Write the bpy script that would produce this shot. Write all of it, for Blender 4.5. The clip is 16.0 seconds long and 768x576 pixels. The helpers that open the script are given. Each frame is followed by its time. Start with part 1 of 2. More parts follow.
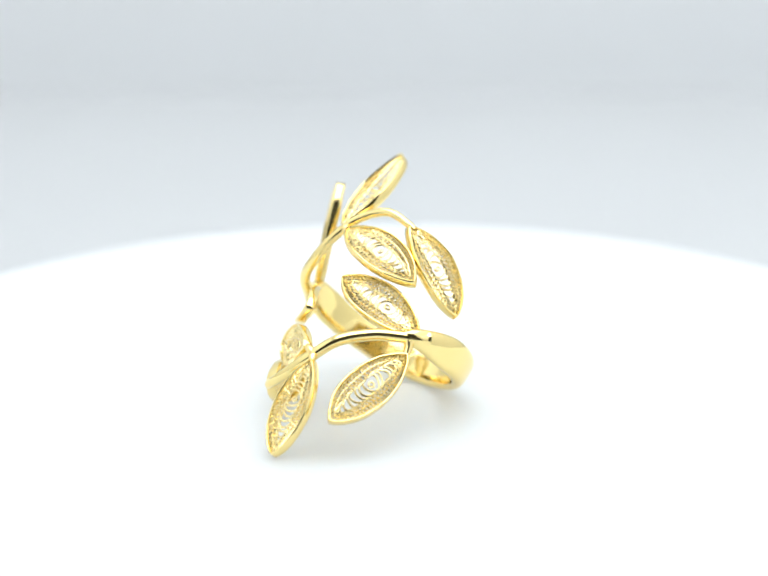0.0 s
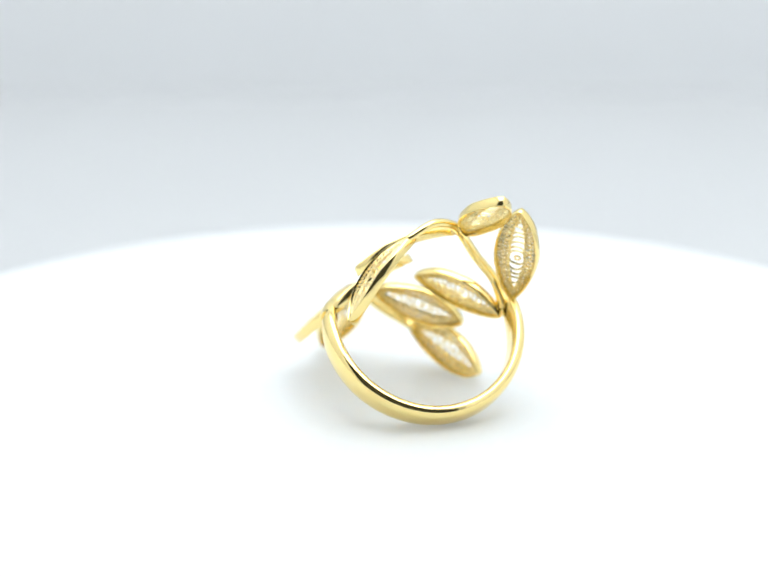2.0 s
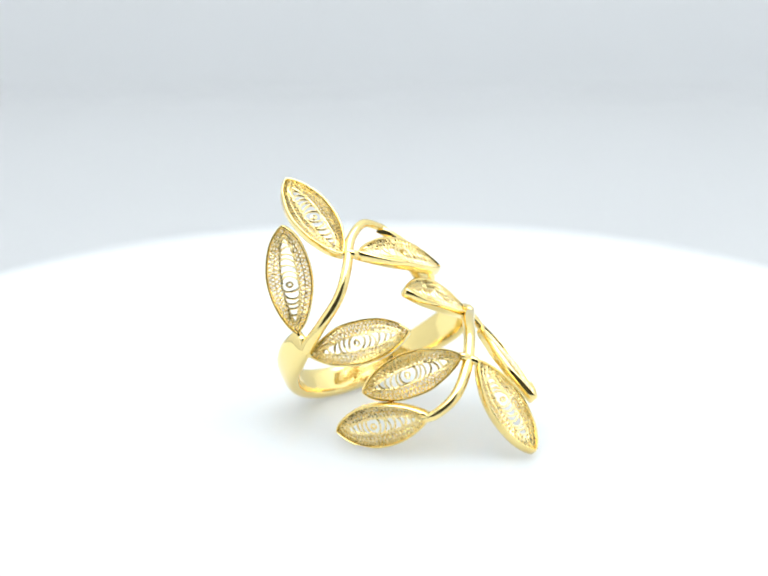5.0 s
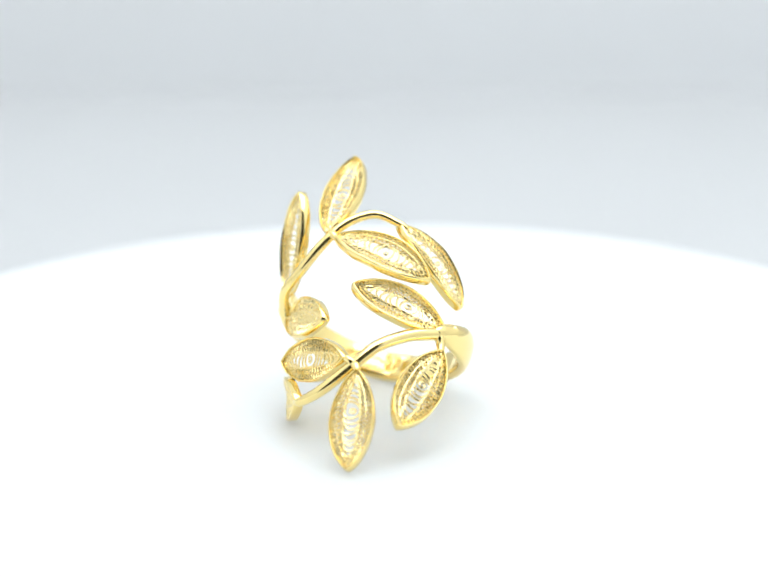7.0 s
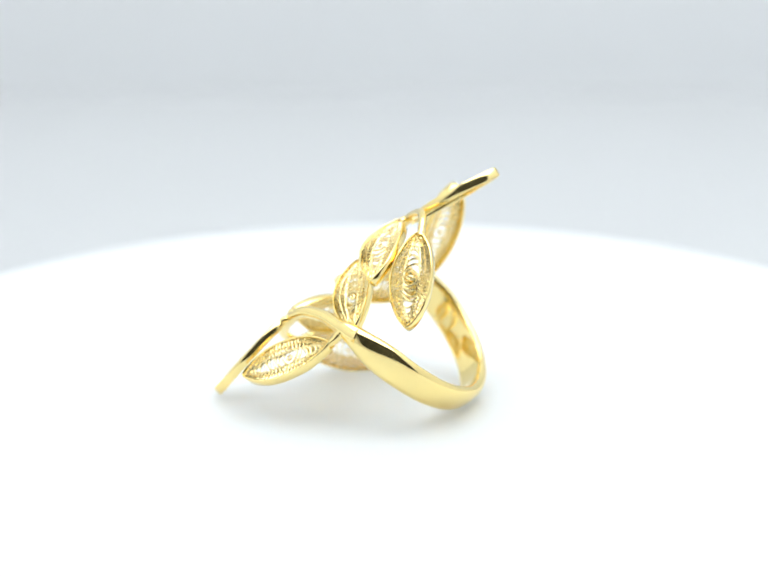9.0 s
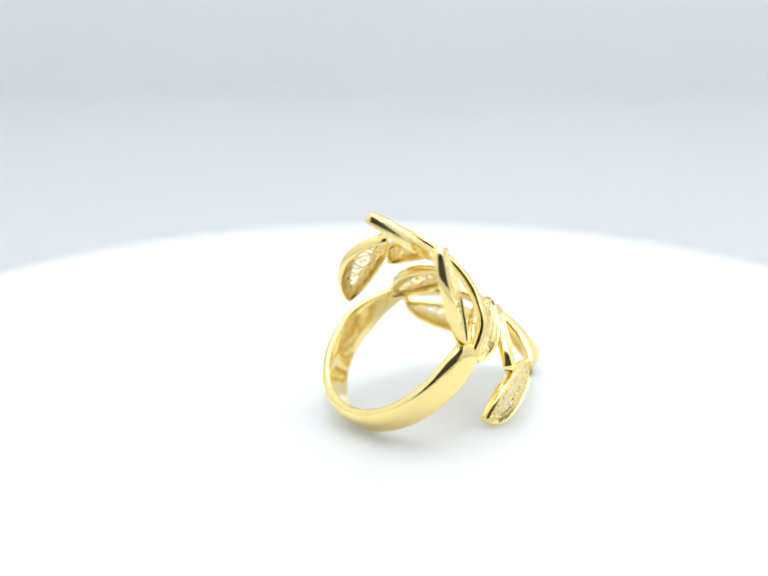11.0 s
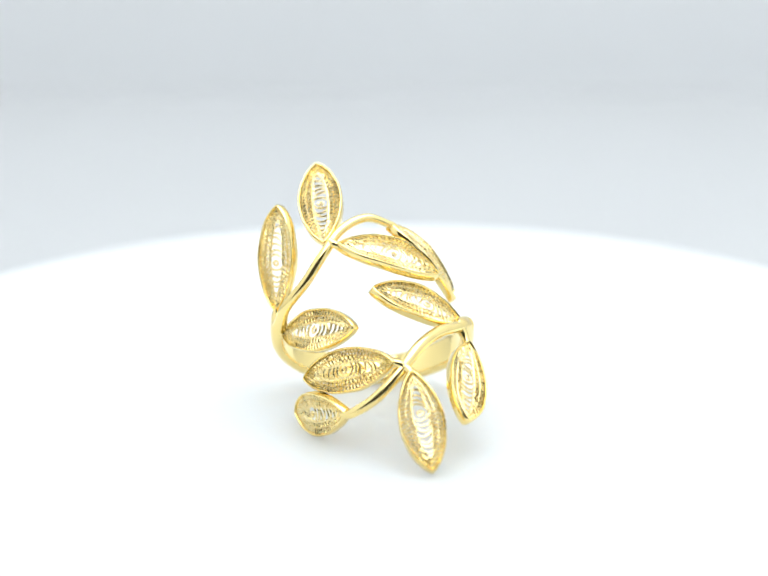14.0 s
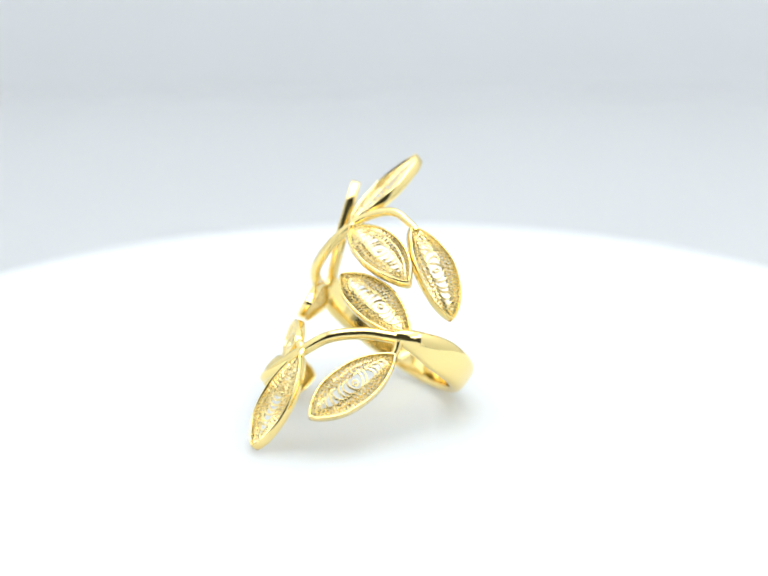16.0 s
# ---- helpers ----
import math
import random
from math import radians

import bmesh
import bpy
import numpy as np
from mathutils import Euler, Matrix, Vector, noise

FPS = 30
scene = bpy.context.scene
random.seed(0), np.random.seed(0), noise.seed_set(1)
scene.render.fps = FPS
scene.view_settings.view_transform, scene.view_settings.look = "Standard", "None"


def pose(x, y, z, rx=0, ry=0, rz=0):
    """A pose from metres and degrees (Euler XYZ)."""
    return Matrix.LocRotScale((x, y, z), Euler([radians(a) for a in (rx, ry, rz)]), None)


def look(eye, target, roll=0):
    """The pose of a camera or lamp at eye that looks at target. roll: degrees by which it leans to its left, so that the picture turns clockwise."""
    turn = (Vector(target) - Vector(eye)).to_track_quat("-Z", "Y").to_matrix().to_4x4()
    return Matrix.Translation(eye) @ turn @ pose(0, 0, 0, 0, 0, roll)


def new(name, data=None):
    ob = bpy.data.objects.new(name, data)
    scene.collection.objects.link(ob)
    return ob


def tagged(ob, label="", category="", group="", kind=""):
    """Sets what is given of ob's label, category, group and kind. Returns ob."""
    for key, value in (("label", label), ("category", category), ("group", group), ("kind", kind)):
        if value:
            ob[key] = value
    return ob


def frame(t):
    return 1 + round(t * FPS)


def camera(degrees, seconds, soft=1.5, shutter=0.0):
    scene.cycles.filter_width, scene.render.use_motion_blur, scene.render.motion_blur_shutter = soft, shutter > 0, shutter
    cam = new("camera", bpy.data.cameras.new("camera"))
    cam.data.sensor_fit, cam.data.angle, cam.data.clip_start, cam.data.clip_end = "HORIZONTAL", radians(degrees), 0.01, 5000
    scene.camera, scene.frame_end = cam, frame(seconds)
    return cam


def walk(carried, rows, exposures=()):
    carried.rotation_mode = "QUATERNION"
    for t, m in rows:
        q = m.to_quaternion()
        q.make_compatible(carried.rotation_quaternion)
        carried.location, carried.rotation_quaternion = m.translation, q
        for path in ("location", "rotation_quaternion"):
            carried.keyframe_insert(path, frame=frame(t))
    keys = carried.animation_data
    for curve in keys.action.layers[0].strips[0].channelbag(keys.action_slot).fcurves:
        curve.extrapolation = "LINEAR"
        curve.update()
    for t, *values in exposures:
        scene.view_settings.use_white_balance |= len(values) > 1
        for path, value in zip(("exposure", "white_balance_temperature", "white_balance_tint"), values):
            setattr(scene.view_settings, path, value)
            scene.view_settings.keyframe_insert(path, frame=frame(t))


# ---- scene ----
cam = camera(20, 16.0, soft=1.65)
EYE = (-0.00139, -0.2009, 0.0785)
AIM = (-0.00139, -0.2009 + 0.2009, 0.0785 - 0.0661)
walk(cam, [(0, look(EYE, AIM)), (16, look(EYE, AIM))])
cam.data.dof.use_dof = True
cam.data.dof.focus_distance = 0.207
cam.data.dof.aperture_fstop = 18.0

MM = 0.001

# ---- light: a white photo box with a lamp panel in its roof ----
world = bpy.data.worlds.new("world")
scene.world = world
world.use_nodes = True
world.node_tree.nodes["Background"].inputs[0].default_value = (0.85, 0.92, 1.0, 1)
world.node_tree.nodes["Background"].inputs[1].default_value = 0.05


def area_lamp(name, m, sx, sy, watts, color):
    data = bpy.data.lights.new(name, "AREA")
    data.shape, data.size, data.size_y = "RECTANGLE", sx, sy
    data.energy, data.color = watts, color
    ob = new(name, data)
    ob.matrix_world = m
    return ob


area_lamp("roof_lamp", look((0.027, 0.0, 0.362), (0.027, 0.0, 0)), 0.40, 0.38, 1.40, (0.93, 0.978, 1.0))


# ---- materials ----
def material(name, color, rough, metal=0.0, vary=0.05, scale=60.0, bump=0.0, bump_scale=400.0, rough_vary=0.0):
    m = bpy.data.materials.new(name)
    m.use_nodes = True
    t = m.node_tree
    b = t.nodes["Principled BSDF"]
    b.inputs["Roughness"].default_value = rough
    b.inputs["Metallic"].default_value = metal
    co = t.nodes.new("ShaderNodeTexCoord")
    n1 = t.nodes.new("ShaderNodeTexNoise")
    n1.inputs["Scale"].default_value, n1.inputs["Detail"].default_value = scale, 4
    t.links.new(co.outputs["Object"], n1.inputs["Vector"])
    mix = t.nodes.new("ShaderNodeMix")
    mix.data_type = "RGBA"
    mix.inputs["A"].default_value = (*[c * (1 - vary) for c in color], 1)
    mix.inputs["B"].default_value = (*[min(1, c * (1 + vary)) for c in color], 1)
    t.links.new(n1.outputs["Fac"], mix.inputs["Factor"])
    t.links.new(mix.outputs["Result"], b.inputs["Base Color"])
    n2 = t.nodes.new("ShaderNodeTexNoise")
    n2.inputs["Scale"].default_value, n2.inputs["Detail"].default_value = bump_scale, 3
    t.links.new(co.outputs["Object"], n2.inputs["Vector"])
    if rough_vary:
        r = t.nodes.new("ShaderNodeMapRange")
        r.inputs["To Min"].default_value = max(0.02, rough - rough_vary)
        r.inputs["To Max"].default_value = rough + rough_vary
        t.links.new(n2.outputs["Fac"], r.inputs["Value"])
        t.links.new(r.outputs["Result"], b.inputs["Roughness"])
    if bump:
        bp = t.nodes.new("ShaderNodeBump")
        bp.inputs["Strength"].default_value = bump
        bp.inputs["Distance"].default_value = 0.0002
        t.links.new(n2.outputs["Fac"], bp.inputs["Height"])
        t.links.new(bp.outputs["Normal"], b.inputs["Normal"])
    return m


GOLD = material("polished_gold", (1.0, 0.785, 0.335), 0.1, 1.0, 0.03, 150, 0.12, 620, 0.03)
GOLD_WIRE = material("filigree_gold", (1.0, 0.805, 0.41), 0.27, 1.0, 0.05, 500, 0.1, 7000, 0.06)
PLATTER = material("white_acrylic", (0.838, 0.852, 0.858), 0.35, 0.0, 0.01, 30, 0.02, 900, 0.05)
acrylic = PLATTER.node_tree.nodes["Principled BSDF"]
acrylic.inputs["Subsurface Weight"].default_value = 0.85
acrylic.inputs["Subsurface Radius"].default_value = (1.0, 0.92, 0.85)
acrylic.inputs["Subsurface Scale"].default_value = 0.018
BACK = material("pale_grey_back_wall", (0.765, 0.775, 0.788), 0.8, 0.0, 0.02, 14, 0.05, 500)
PAPER = material("pale_grey_sheet", (0.565, 0.573, 0.583), 0.8, 0.0, 0.02, 14, 0.05, 500)
FABRIC = material("white_box_lining", (0.925, 0.93, 0.93), 0.75, 0.0, 0.02, 14, 0.05, 500)
ROOM = material("dark_room_wall", (0.035, 0.033, 0.03), 0.8, 0.0, 0.1, 5, 0.0, 80)


# ---- mesh helpers ----
def part(name, bm, mat, parent=None, label=""):
    bmesh.ops.recalc_face_normals(bm, faces=bm.faces)
    me = bpy.data.meshes.new(name)
    bm.to_mesh(me)
    bm.free()
    me.materials.append(mat)
    me.polygons.foreach_set("use_smooth", [True] * len(me.polygons))
    me.set_sharp_from_angle(angle=radians(48))
    ob = new(name, me)
    ob.parent = parent
    return tagged(ob, label) if label else ob


def skin(rings, closed=False, caps=True):
    """A bmesh over rows of points, each row a closed section."""
    bm = bmesh.new()
    rows = [[bm.verts.new(p) for p in ring] for ring in rings]
    k = len(rows[0])
    pairs = list(zip(rows, rows[1:])) + ([(rows[-1], rows[0])] if closed else [])
    for a, b in pairs:
        for i in range(k):
            bm.faces.new((a[i], a[(i + 1) % k], b[(i + 1) % k], b[i]))
    if caps and not closed:
        bm.faces.new(rows[0])
        bm.faces.new(rows[-1])
    return bm


def tube_rings(points, radius, sides=8, closed=False):
    """Sections of a wire along points; radius is a number or a function of 0..1."""
    pts = [Vector(p) for p in points]
    n = len(pts)
    rings, u = [], None
    for i, p in enumerate(pts):
        a = pts[(i - 1) % n] if closed or i else p
        b = pts[(i + 1) % n] if closed or i < n - 1 else p
        d = (b - a).normalized()
        if u is None:
            u = d.orthogonal().normalized()
        u = (u - d * u.dot(d)).normalized()
        v = d.cross(u)
        r = radius(i / (n - 1)) if callable(radius) else radius
        rings.append([p + (u * math.cos(w) + v * math.sin(w)) * r for w in (math.tau * j / sides for j in range(sides))])
    return rings


def spline(ctrl, steps=10):
    """A smooth line through the given points."""
    c = [Vector(p) for p in ctrl]
    c = [c[0] * 2 - c[1], *c, c[-1] * 2 - c[-2]]
    out = []
    for a, b, d, e in zip(c, c[1:], c[2:], c[3:]):
        for i in range(steps):
            t = i / steps
            out.append(0.5 * (2 * b + (d - a) * t + (2 * a - 5 * b + 4 * d - e) * t * t + (3 * b - a - 3 * d + e) * t ** 3))
    return out + [c[-2]]


# ---- the photo box ----
FLOOR = -0.02


def slab(x0, x1, y0, y1, z0, z1):
    bm = bmesh.new()
    bmesh.ops.create_cube(bm, size=1)
    bmesh.ops.scale(bm, vec=(x1 - x0, y1 - y0, z1 - z0), verts=bm.verts)
    bmesh.ops.translate(bm, vec=((x0 + x1) / 2, (y0 + y1) / 2, (z0 + z1) / 2), verts=bm.verts)
    return bm


def flat(ob):
    ob.data.polygons.foreach_set("use_smooth", [False] * len(ob.data.polygons))
    return ob


tagged(flat(part("floor", slab(-0.225, 0.225, -0.266, 0.222, FLOOR - 0.004, FLOOR), PAPER)), "smooth light grey sheet under the turntable", "floor", kind="structure")
tagged(flat(part("wall_back", slab(-0.225, 0.225, 0.222, 0.232, FLOOR - 0.004, 0.372), BACK)), "plain pale grey back wall of the photo box", "wall", kind="structure")
for nm, box in (("wall_west", (-0.235, -0.225, -0.27, 0.232, FLOOR - 0.004, 0.372)), ("wall_east", (0.225, 0.235, -0.27, 0.232, FLOOR - 0.004, 0.372))):
    tagged(flat(part(nm, slab(*box), FABRIC)), "white side wall of the photo box", "wall", kind="structure")
tagged(flat(part("ceiling", slab(-0.235, 0.235, -0.27, 0.232, 0.372, 0.382), FABRIC)), "white roof of the photo box", "ceiling", kind="structure")


def bounce_border():
    """Unseen white border added to bounce light, round the opening the camera looks through."""
    bm = bmesh.new()
    for box in ((-0.225, -0.185, FLOOR, 0.372), (0.185, 0.225, FLOOR, 0.372), (-0.185, 0.185, 0.31, 0.372), (-0.185, 0.185, FLOOR, 0.0)):
        piece = slab(box[0], box[1], -0.19, -0.186, box[2], box[3])
        me = bpy.data.meshes.new("piece")
        piece.to_mesh(me)
        piece.free()
        bm.from_mesh(me)
        bpy.data.meshes.remove(me)
    return bm


tagged(flat(part("wall_front_bounce", bounce_border(), FABRIC)), "unseen white bounce border round the box's front opening", "wall", kind="structure")
# unseen dark panel behind the camera, standing in for the dim room in reflections
tagged(flat(part("wall_room_stand_in", slab(-0.225, 0.225, -0.27, -0.266, FLOOR - 0.004, 0.372), ROOM)), "unseen dark panel standing in for the dim room out front", "wall", kind="structure")


# ---- the turntable ----
def lathe(profile, steps=128):
    bm = bmesh.new()
    rows = []
    for r, z in profile:
        rows.append([bm.verts.new((r * math.cos(a), r * math.sin(a), z)) for a in (math.tau * i / steps for i in range(steps))])
    for a, b in zip(rows, rows[1:]):
        for i in range(steps):
            bm.faces.new((a[i], a[(i + 1) % steps], b[(i + 1) % steps], b[i]))
    bm.faces.new(rows[0])
    bm.faces.new(rows[-1])
    return bm


PLATE = 0.00025
turntable = tagged(new("turntable"), "round glossy white motorised display turntable, slowly turning", "turntable")
PR = 0.0635
edge = [(PR - 0.0012 + 0.0012 * math.sin(a), PLATE - 0.0012 + 0.0012 * math.cos(a)) for a in (radians(15 * i) for i in range(7))]
part("platter", lathe([(0.02, PLATE), (0.045, PLATE)] + edge + [(PR, -0.0055), (PR - 0.001, -0.0065), (0.03, -0.0065)]), PLATTER, turntable)
part("base", lathe([(0.05, -0.0075), (0.056, -0.0085), (0.058, -0.0185), (0.057, -0.02), (0.03, -0.02)]), PLATTER, turntable)
part("spindle", lathe([(0.012, -0.0064), (0.012, -0.0076), (0.011, -0.0078)], 32), PLATTER, turntable)

# ---- the ring: a tilted hoop, two stems and ten filigree leaves ----
K = 0.9 * MM
LIFT = 12.42 * MM
HOOP_C = Vector((-2.551, 1.317, -4.68))
HOOP_N = Vector((0.21621, 0.70361, 0.67689)).normalized()
HOOP_SIDE = Vector((HOOP_N.y, -HOOP_N.x, 0.0)).normalized()
HOOP_UP = HOOP_SIDE.cross(HOOP_N).normalized()
HOOP_R = 11.06


def place(p):
    return Vector(p) * K + Vector((0, 0, LIFT))


def round_hoop(angle, rad, off):
    """A point by its angle from the hoop's lowest point, its distance from the hoop's axis and along it."""
    a = radians(angle)
    return place(HOOP_C + HOOP_N * off + (HOOP_SIDE * math.sin(a) - HOOP_UP * math.cos(a)) * rad)


def hoop_mesh():
    """A half-round band, flat inside, that narrows at both ends."""
    rings = []
    for i in range(101):
        f = i / 100
        ang = -103 + f * (121 + 103)
        e = min(1, f / 0.03, (1 - f) / 0.055)
        end = 0.25 + 0.75 * math.sqrt(1 - (1 - e) ** 2)
        if f > 0.83:
            g = (f - 0.83) / 0.17
            end *= 1 - 0.5 * (3 - 2 * g) * g * g
        if f < 0.1:
            g = 1 - f / 0.1
            end *= 1 - 0.22 * (3 - 2 * g) * g * g
        w = 1.67 * end * (1 + (0.18 if f < 0.5 else 0.24) * abs(2 * f - 1))
        th = 1.36 * (0.25 + 0.75 * math.sqrt(1 - (1 - e) ** 2))
        low = 0.5 * (1.36 - th)
        soft = 0.6 + 0.45 * min(1, max(0, f - 0.68) / 0.2)  # square-shouldered below, rounder towards the tapered end
        sec = [(-w * 0.98, 0.2 * th), (-w * 0.9, 0.05 * th), (-w * 0.75, 0.0), (-w * 0.4, -0.03), (w * 0.4, -0.03), (w * 0.75, 0.0), (w * 0.9, 0.05 * th), (w * 0.98, 0.2 * th)]
        sec += [(w * math.copysign(abs(math.cos(a)) ** soft, math.cos(a)), th * (0.3 + 0.7 * math.sin(a) ** 0.8)) for a in (radians(180 * j / 14) for j in range(0, 15))]
        slide = -2.5 * (2 * f - 1) ** 3 if f > 0.5 else 0.25 * (1 - 2 * f) ** 3
        rings.append([round_hoop(ang, HOOP_R - 1.36 + low + h, o + slide) for o, h in sec])
    return skin(rings)


ring = tagged(new("ring"), "polished yellow gold leaf ring with filigree leaves, leaning on its hoop", "ring")
part("hoop", hoop_mesh(), GOLD, ring, "smooth polished half-round gold band")

UP_STEM = [place(p) for p in ((-12.6, 2.8, -3.9), (-12.4, 1.0, -1.1), (-10.5, 0.1, 1.7), (-8.4, 0.6, 4.3), (-5.9, 2.0, 6.45), (-2.8, 2.7, 7.4), (-0.2, 2.5, 6.5), (0.7, 2.3, 6.0))]
LOW_STEM = [round_hoop(107, 10.3, -1.5)] + [place(p) for p in ((5.3, -5.6, -3.2), (3.5, -6.9, -2.8), (1.4, -8.2, -2.6), (-1.5, -10.3, -3.1), (-4.3, -11.9, -5.1), (-7.1, -12.5, -7.3), (-9.2, -11.6, -8.9), (-9.95, -10.3, -9.6))]
for line, thick in ((UP_STEM, 0.58), (LOW_STEM, 0.7)):
    part("stem", skin(tube_rings(spline(line, 10), lambda f: (thick + 0.3 * max(0, 1 - f / 0.16) ** 2 - 0.2 * f ** 3 - 0.04 * f) * K, 10)), GOLD, ring)


def lump(at, size):
    bm = bmesh.new()
    bmesh.ops.create_icosphere(bm, subdivisions=3, radius=1)
    for v in bm.verts:
        p = v.co * (1 + 0.08 * noise.noise(v.co * 2.3 + at * 900))
        v.co = at + Vector((p.x * size[0], p.y * size[1], p.z * size[2])) * K
    return bm


part("solder_joint", lump(round_hoop(115, 10.4, -2.9), (0.45, 0.6, 0.45)), GOLD, ring)

LEN, WID = 11.5, 2.45


def half_width(u, w=WID):
    u = min(1.0, max(0.0, u))
    return w * 2.8 * u ** 0.78 * (1 - u) ** 0.71


def almond(scale_l, scale_w, count):
    """Points round a leaf outline, evenly spaced, with the way out of it."""
    raw = []
    for i in range(400):
        a = math.tau * i / 400
        u = 0.5 - 0.5 * math.cos(a)
        s = 1 if a <= math.pi else -1
        raw.append(Vector((LEN * (0.5 + (u - 0.5) * scale_l), s * half_width(u) * scale_w, 0)))
    cum = [0.0]
    for a, b in zip(raw, raw[1:] + raw[:1]):
        cum.append(cum[-1] + (b - a).length)
    pts, j = [], 0
    for i in range(count):
        want = cum[-1] * i / count
        while cum[j + 1] < want:
            j += 1
        f = (want - cum[j]) / max(1e-9, cum[j + 1] - cum[j])
        pts.append(raw[j].lerp(raw[(j + 1) % 400], f))
    outs = []
    for i in range(count):
        d = (pts[(i + 1) % count] - pts[i - 1]).normalized()
        outs.append(Vector((-d.y, d.x, 0)))
    return pts, outs


def leaf(base, tip, normal, bow, seed):
    rnd = random.Random(seed)
    b, t = place(base), place(tip)
    x = (t - b).normalized()
    z = Vector(normal)
    z = (z - x * z.dot(x)).normalized()
    y = z.cross(x)
    unit = (t - b).length / LEN

    def put(p):
        p = p + noise.noise_vector(p * 0.45 + Vector((seed * 7.3, 0, 0))) * 0.07
        u = p.x / LEN
        lift = p.z + bow * 4 * u * (1 - u)
        return b + (x * p.x + y * p.y + z * lift) * unit

    pts, outs = almond(1.0, 1.0, 72)
    th, lo, hi = 0.14, -0.62, 0.42
    sec = ((-th, lo + 0.1), (-th + 0.08, lo), (th - 0.08, lo), (th, lo + 0.1), (th, hi - 0.13), (th - 0.1, hi), (-th + 0.1, hi), (-th, hi - 0.13))
    rings = [[put(p - o * (s + th) + Vector((0, 0, h))) for s, h in sec] for p, o in zip(pts, outs)]
    frame_ob = part("leaf", skin(rings, closed=True), GOLD, ring, "almond-shaped filigree leaf in a plain gold frame")

    def dish(p):
        return Vector((0, 0, 0.0 + 0.18 * min(1.3, (p.y / WID) ** 2 + 0.45 * (2 * p.x / LEN - 1) ** 2)))

    def strand(name, points, thick, tall, closed=True):
        """A rolled wire: so thick across the leaf, so tall along its normal."""
        wire = [put(p + dish(p)) for p in points]
        loops = []
        for loop in tube_rings(wire, thick * K, 6, closed):
            mid = sum((Vector(p) for p in loop), Vector()) / len(loop)
            loops.append([Vector(p) + z * (Vector(p) - mid).dot(z) * (tall / thick - 1) for p in loop])
        part(name, skin(loops, closed=closed), GOLD_WIRE, frame_ob)

    # two rows of crimped wire whose folds stand square to the frame, each with a plain wire inside it
    for out, inn, folds in (((0.955, 0.90), (0.865, 0.665), 54), ((0.845, 0.60), (0.775, 0.40), 42)):
        n = folds * 6
        (qa, _), (qb, _) = almond(*out, n), almond(*inn, n)
        strand("crimped_wire", [pa.lerp(pb, 0.5 - 0.5 * max(-1, min(1, 1.35 * math.cos(i * math.pi / 3 + 0.4)))) + Vector((rnd.uniform(-0.015, 0.015), rnd.uniform(-0.015, 0.015), rnd.uniform(-0.02, 0.03)))
                                for i, (pa, pb) in enumerate(zip(qa, qb))], 0.09, 0.14)
    for sl, sw, thick in ((0.855, 0.632, 0.09), (0.77, 0.37, 0.12)):
        q, o = almond(sl, sw, 80)
        strand("plain_wire", [p + d * rnd.uniform(-0.03, 0.03) for p, d in zip(q, o)], thick, 0.16)
    # a small ring in the middle, and curls one behind the other that bow away from it
    mid = 0.5 + rnd.uniform(-0.09, 0.09)
    wide, high, off = rnd.uniform(0.22, 0.38), rnd.uniform(0.26, 0.42), rnd.uniform(-0.12, 0.12)
    strand("curl", [Vector((mid * LEN + wide * (0.75 + 0.25 * j / 22) * math.cos(math.tau * j / 17), off + high * (0.7 + 0.3 * j / 22) * math.sin(math.tau * j / 17), 0.04)) for j in range(23)], 0.12, 0.12, False)
    for k in range(16):
        way = 1 if k % 2 else -1
        u = mid + way * (0.034 + 0.053 * (k // 2) + rnd.uniform(-0.008, 0.008))
        if not 0.13 < u < 0.87:
            continue
        hw = 0.37 * half_width(u) + rnd.uniform(-0.1, 0.04)
        deep = 0.6 + rnd.uniform(-0.12, 0.16)
        lean = rnd.uniform(-0.32, 0.32)
        arc = []
        for j in range(19):
            w = math.pi * 1.24 * (j / 18 - 0.5)
            arc.append(Vector((u * LEN + way * deep * (math.cos(w) - 0.3) + lean * math.sin(w), hw * math.sin(w), 0.04)))
        strand("curl", arc, 0.13, 0.12, False)
    return frame_ob


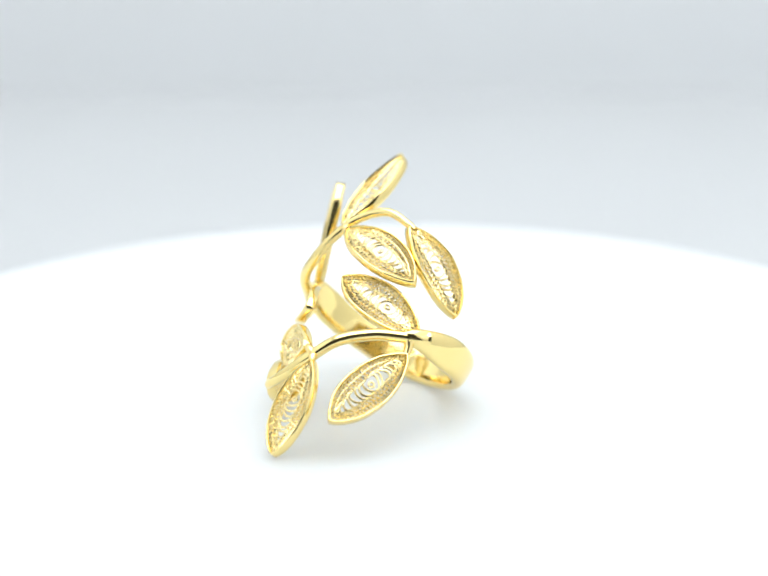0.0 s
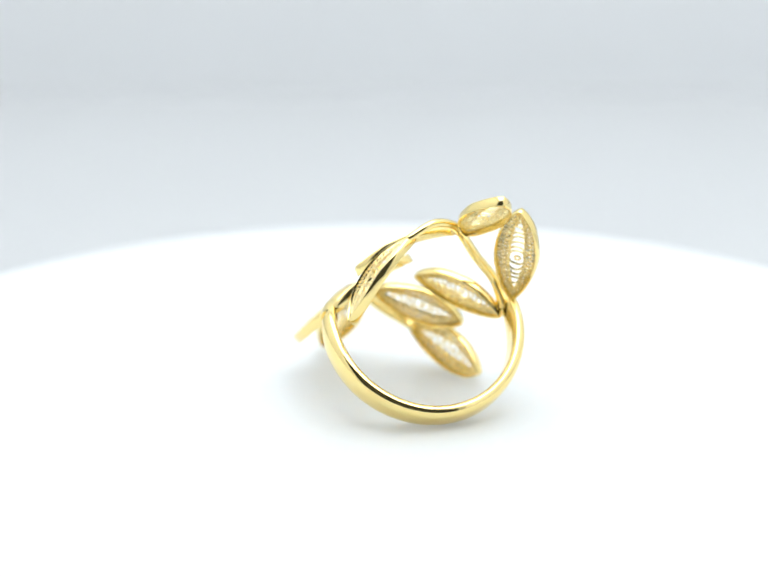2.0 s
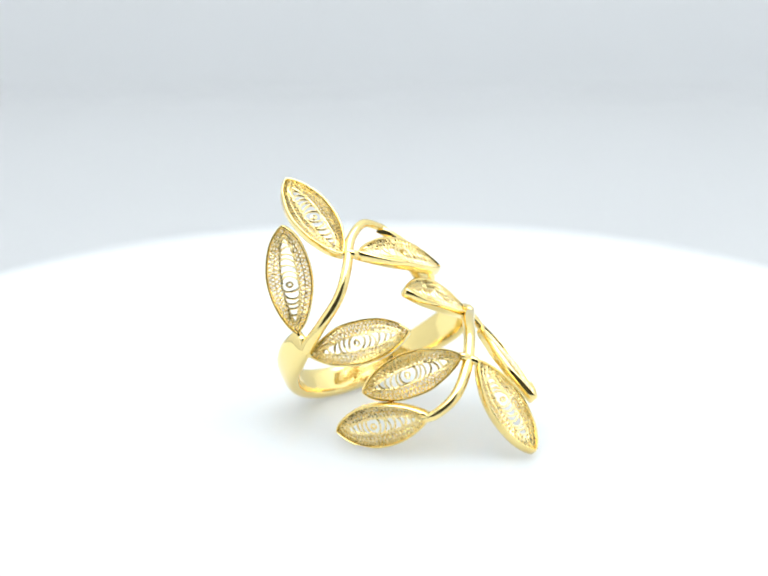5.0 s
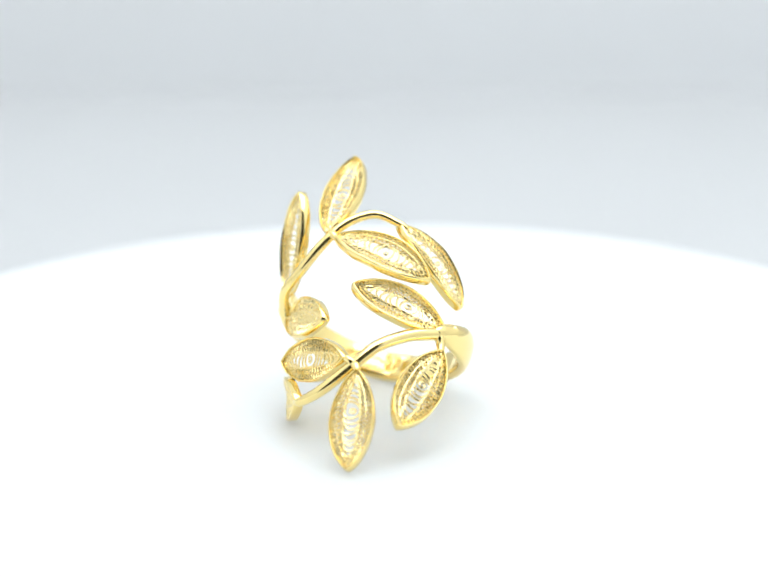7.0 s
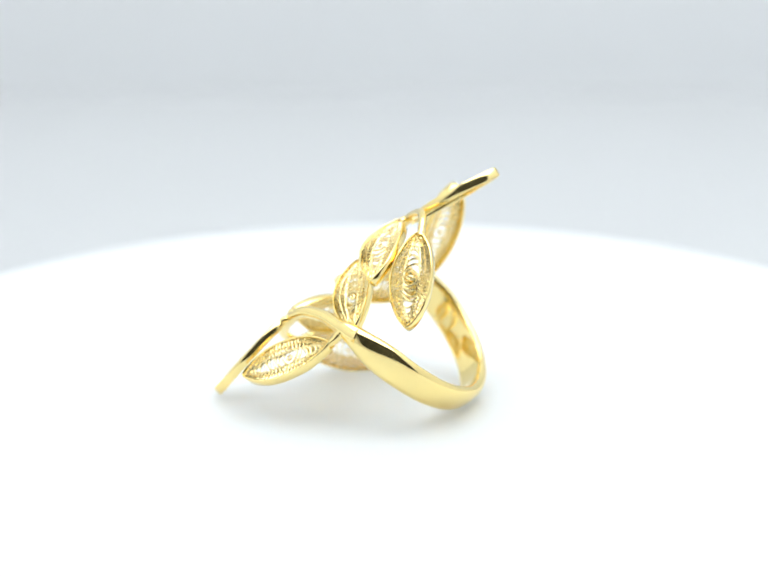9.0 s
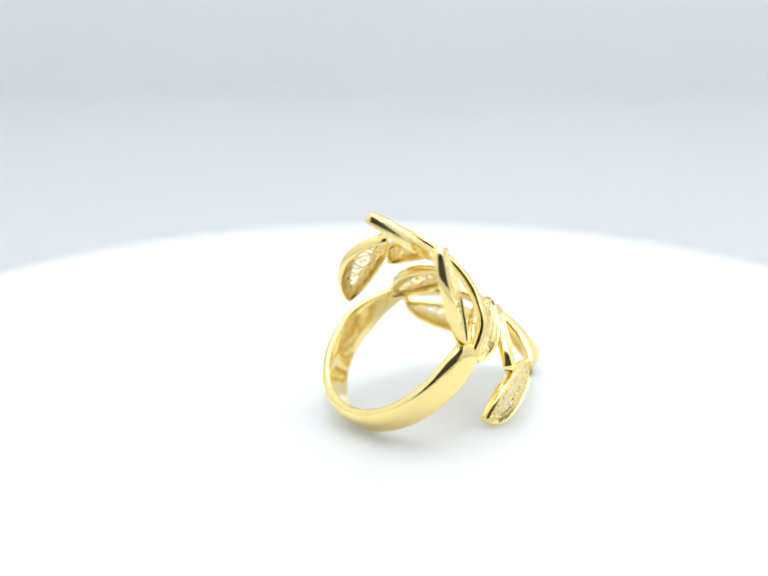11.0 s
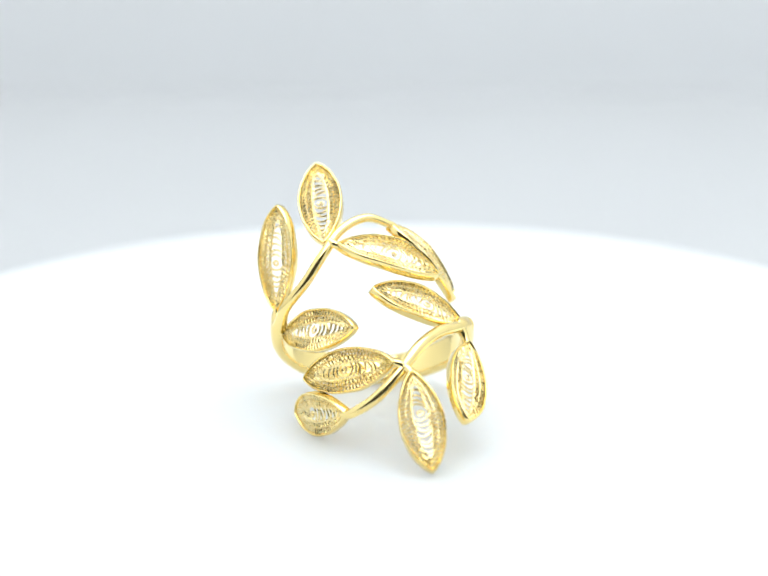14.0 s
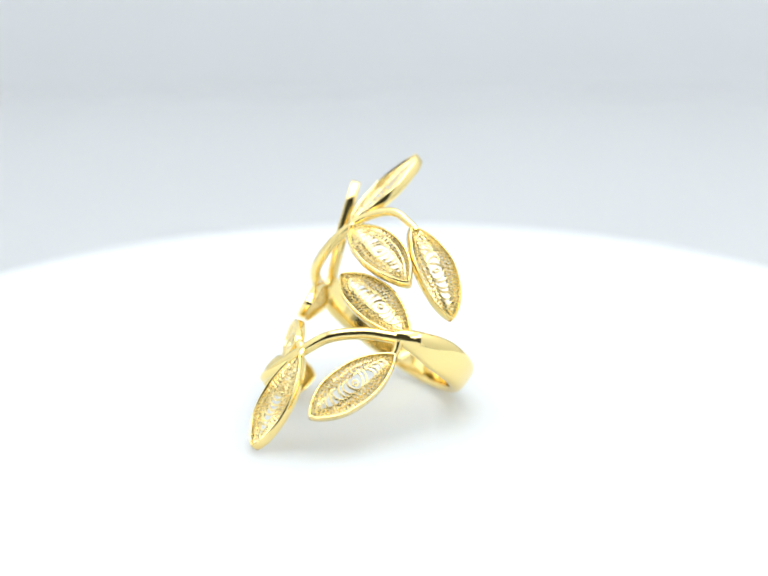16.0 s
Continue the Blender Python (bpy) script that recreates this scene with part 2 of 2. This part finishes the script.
LEAVES = (
    ((-7.84, 1.58, 5.26), (-5.48, 11.0, 11.5), (-0.37, -0.44, 0.82), 0.0),
    ((-12.56, 3.95, -2.6), (-11.24, 6.9, 8.6), (-0.83, -0.50, 0.25), 0.1),
    ((-6.9, 0.5, 5.4), (3.6, -2.8, 1.8), (0.13, -0.455, 0.883), 1.1),
    ((5.44, -5.0, -3.2), (-4.65, -4.1, 1.6), (0.29, -0.54, 0.79), 0.8),
    ((-0.08, 2.4, 6.35), (6.75, 0.65, -2.45), (0.74, -0.33, 0.59), 1.05),
    ((-3.28, -12.6, -4.7), (-3.7, -20.0, -13.05), (-0.2, -0.725, 0.66), 0.12),
    ((5.17, -7.25, -4.4), (1.17, -16.85, -9.45), (0.45, -0.57, 0.69), 0.1),
    ((-4.55, -11.45, -3.9), (-12.15, -4.15, -7.47), (-0.72, -0.61, 0.30), 0.1),
    ((-9.65, -11.05, -9.15), (-11.8, -0.55, -12.6), (-0.96, -0.2, -0.04), 0.6),
    ((-12.27, 2.65, -4.8), (-7.28, -6.7, -1.46), (-0.85, -0.32, 0.42), 0.55),
)
STEM_LINES = spline(UP_STEM, 10) + spline(LOW_STEM, 10) + [round_hoop(-103 + 2 * i, HOOP_R - 0.7, 0) for i in range(6)]
for i, row in enumerate(LEAVES):
    made = leaf(*row, i)
    # a short tapering stalk soldered between the stem and the leaf
    foot = place(row[0])
    into = foot + (place(row[1]) - foot).normalized() * 0.45 * K
    near = min(STEM_LINES, key=lambda p: (p - foot).length)
    if (near - foot).length > 0.75 * K:
        part("stalk", skin(tube_rings(spline([near, near.lerp(foot, 0.6), into], 6), lambda f: (0.62 - 0.25 * f) * K, 8)), GOLD, made)


# ---- the turning ----
LAP = 7.848
KNOTS = ((0.0, -29.0), (0.478, -42.8), (1.0, -77.4), (2.0, -144.6), (2.5, -178.0), (3.0, -211.3), (3.5, -243.9), (4.0, -276.6), (6.5, -350.2), (LAP, -389.0))


def turn_at(t):
    """Degrees turned: each lap a slow drift past the front, a faster turn behind."""
    laps = math.floor(t / LAP)
    return float(np.interp(t - LAP * laps, [k[0] for k in KNOTS], [k[1] for k in KNOTS])) - 360 * laps


def motions():
    rows = []
    for i in range(161):
        t = i / 10
        a = sum(turn_at(min(16, max(0, t + d))) for d in (-0.04, -0.02, 0, 0.02, 0.04)) / 5
        rows.append((t, pose(0, 0, 0, 0, 0, a)))
    walk(ring, rows)
    walk(turntable, rows)


motions()
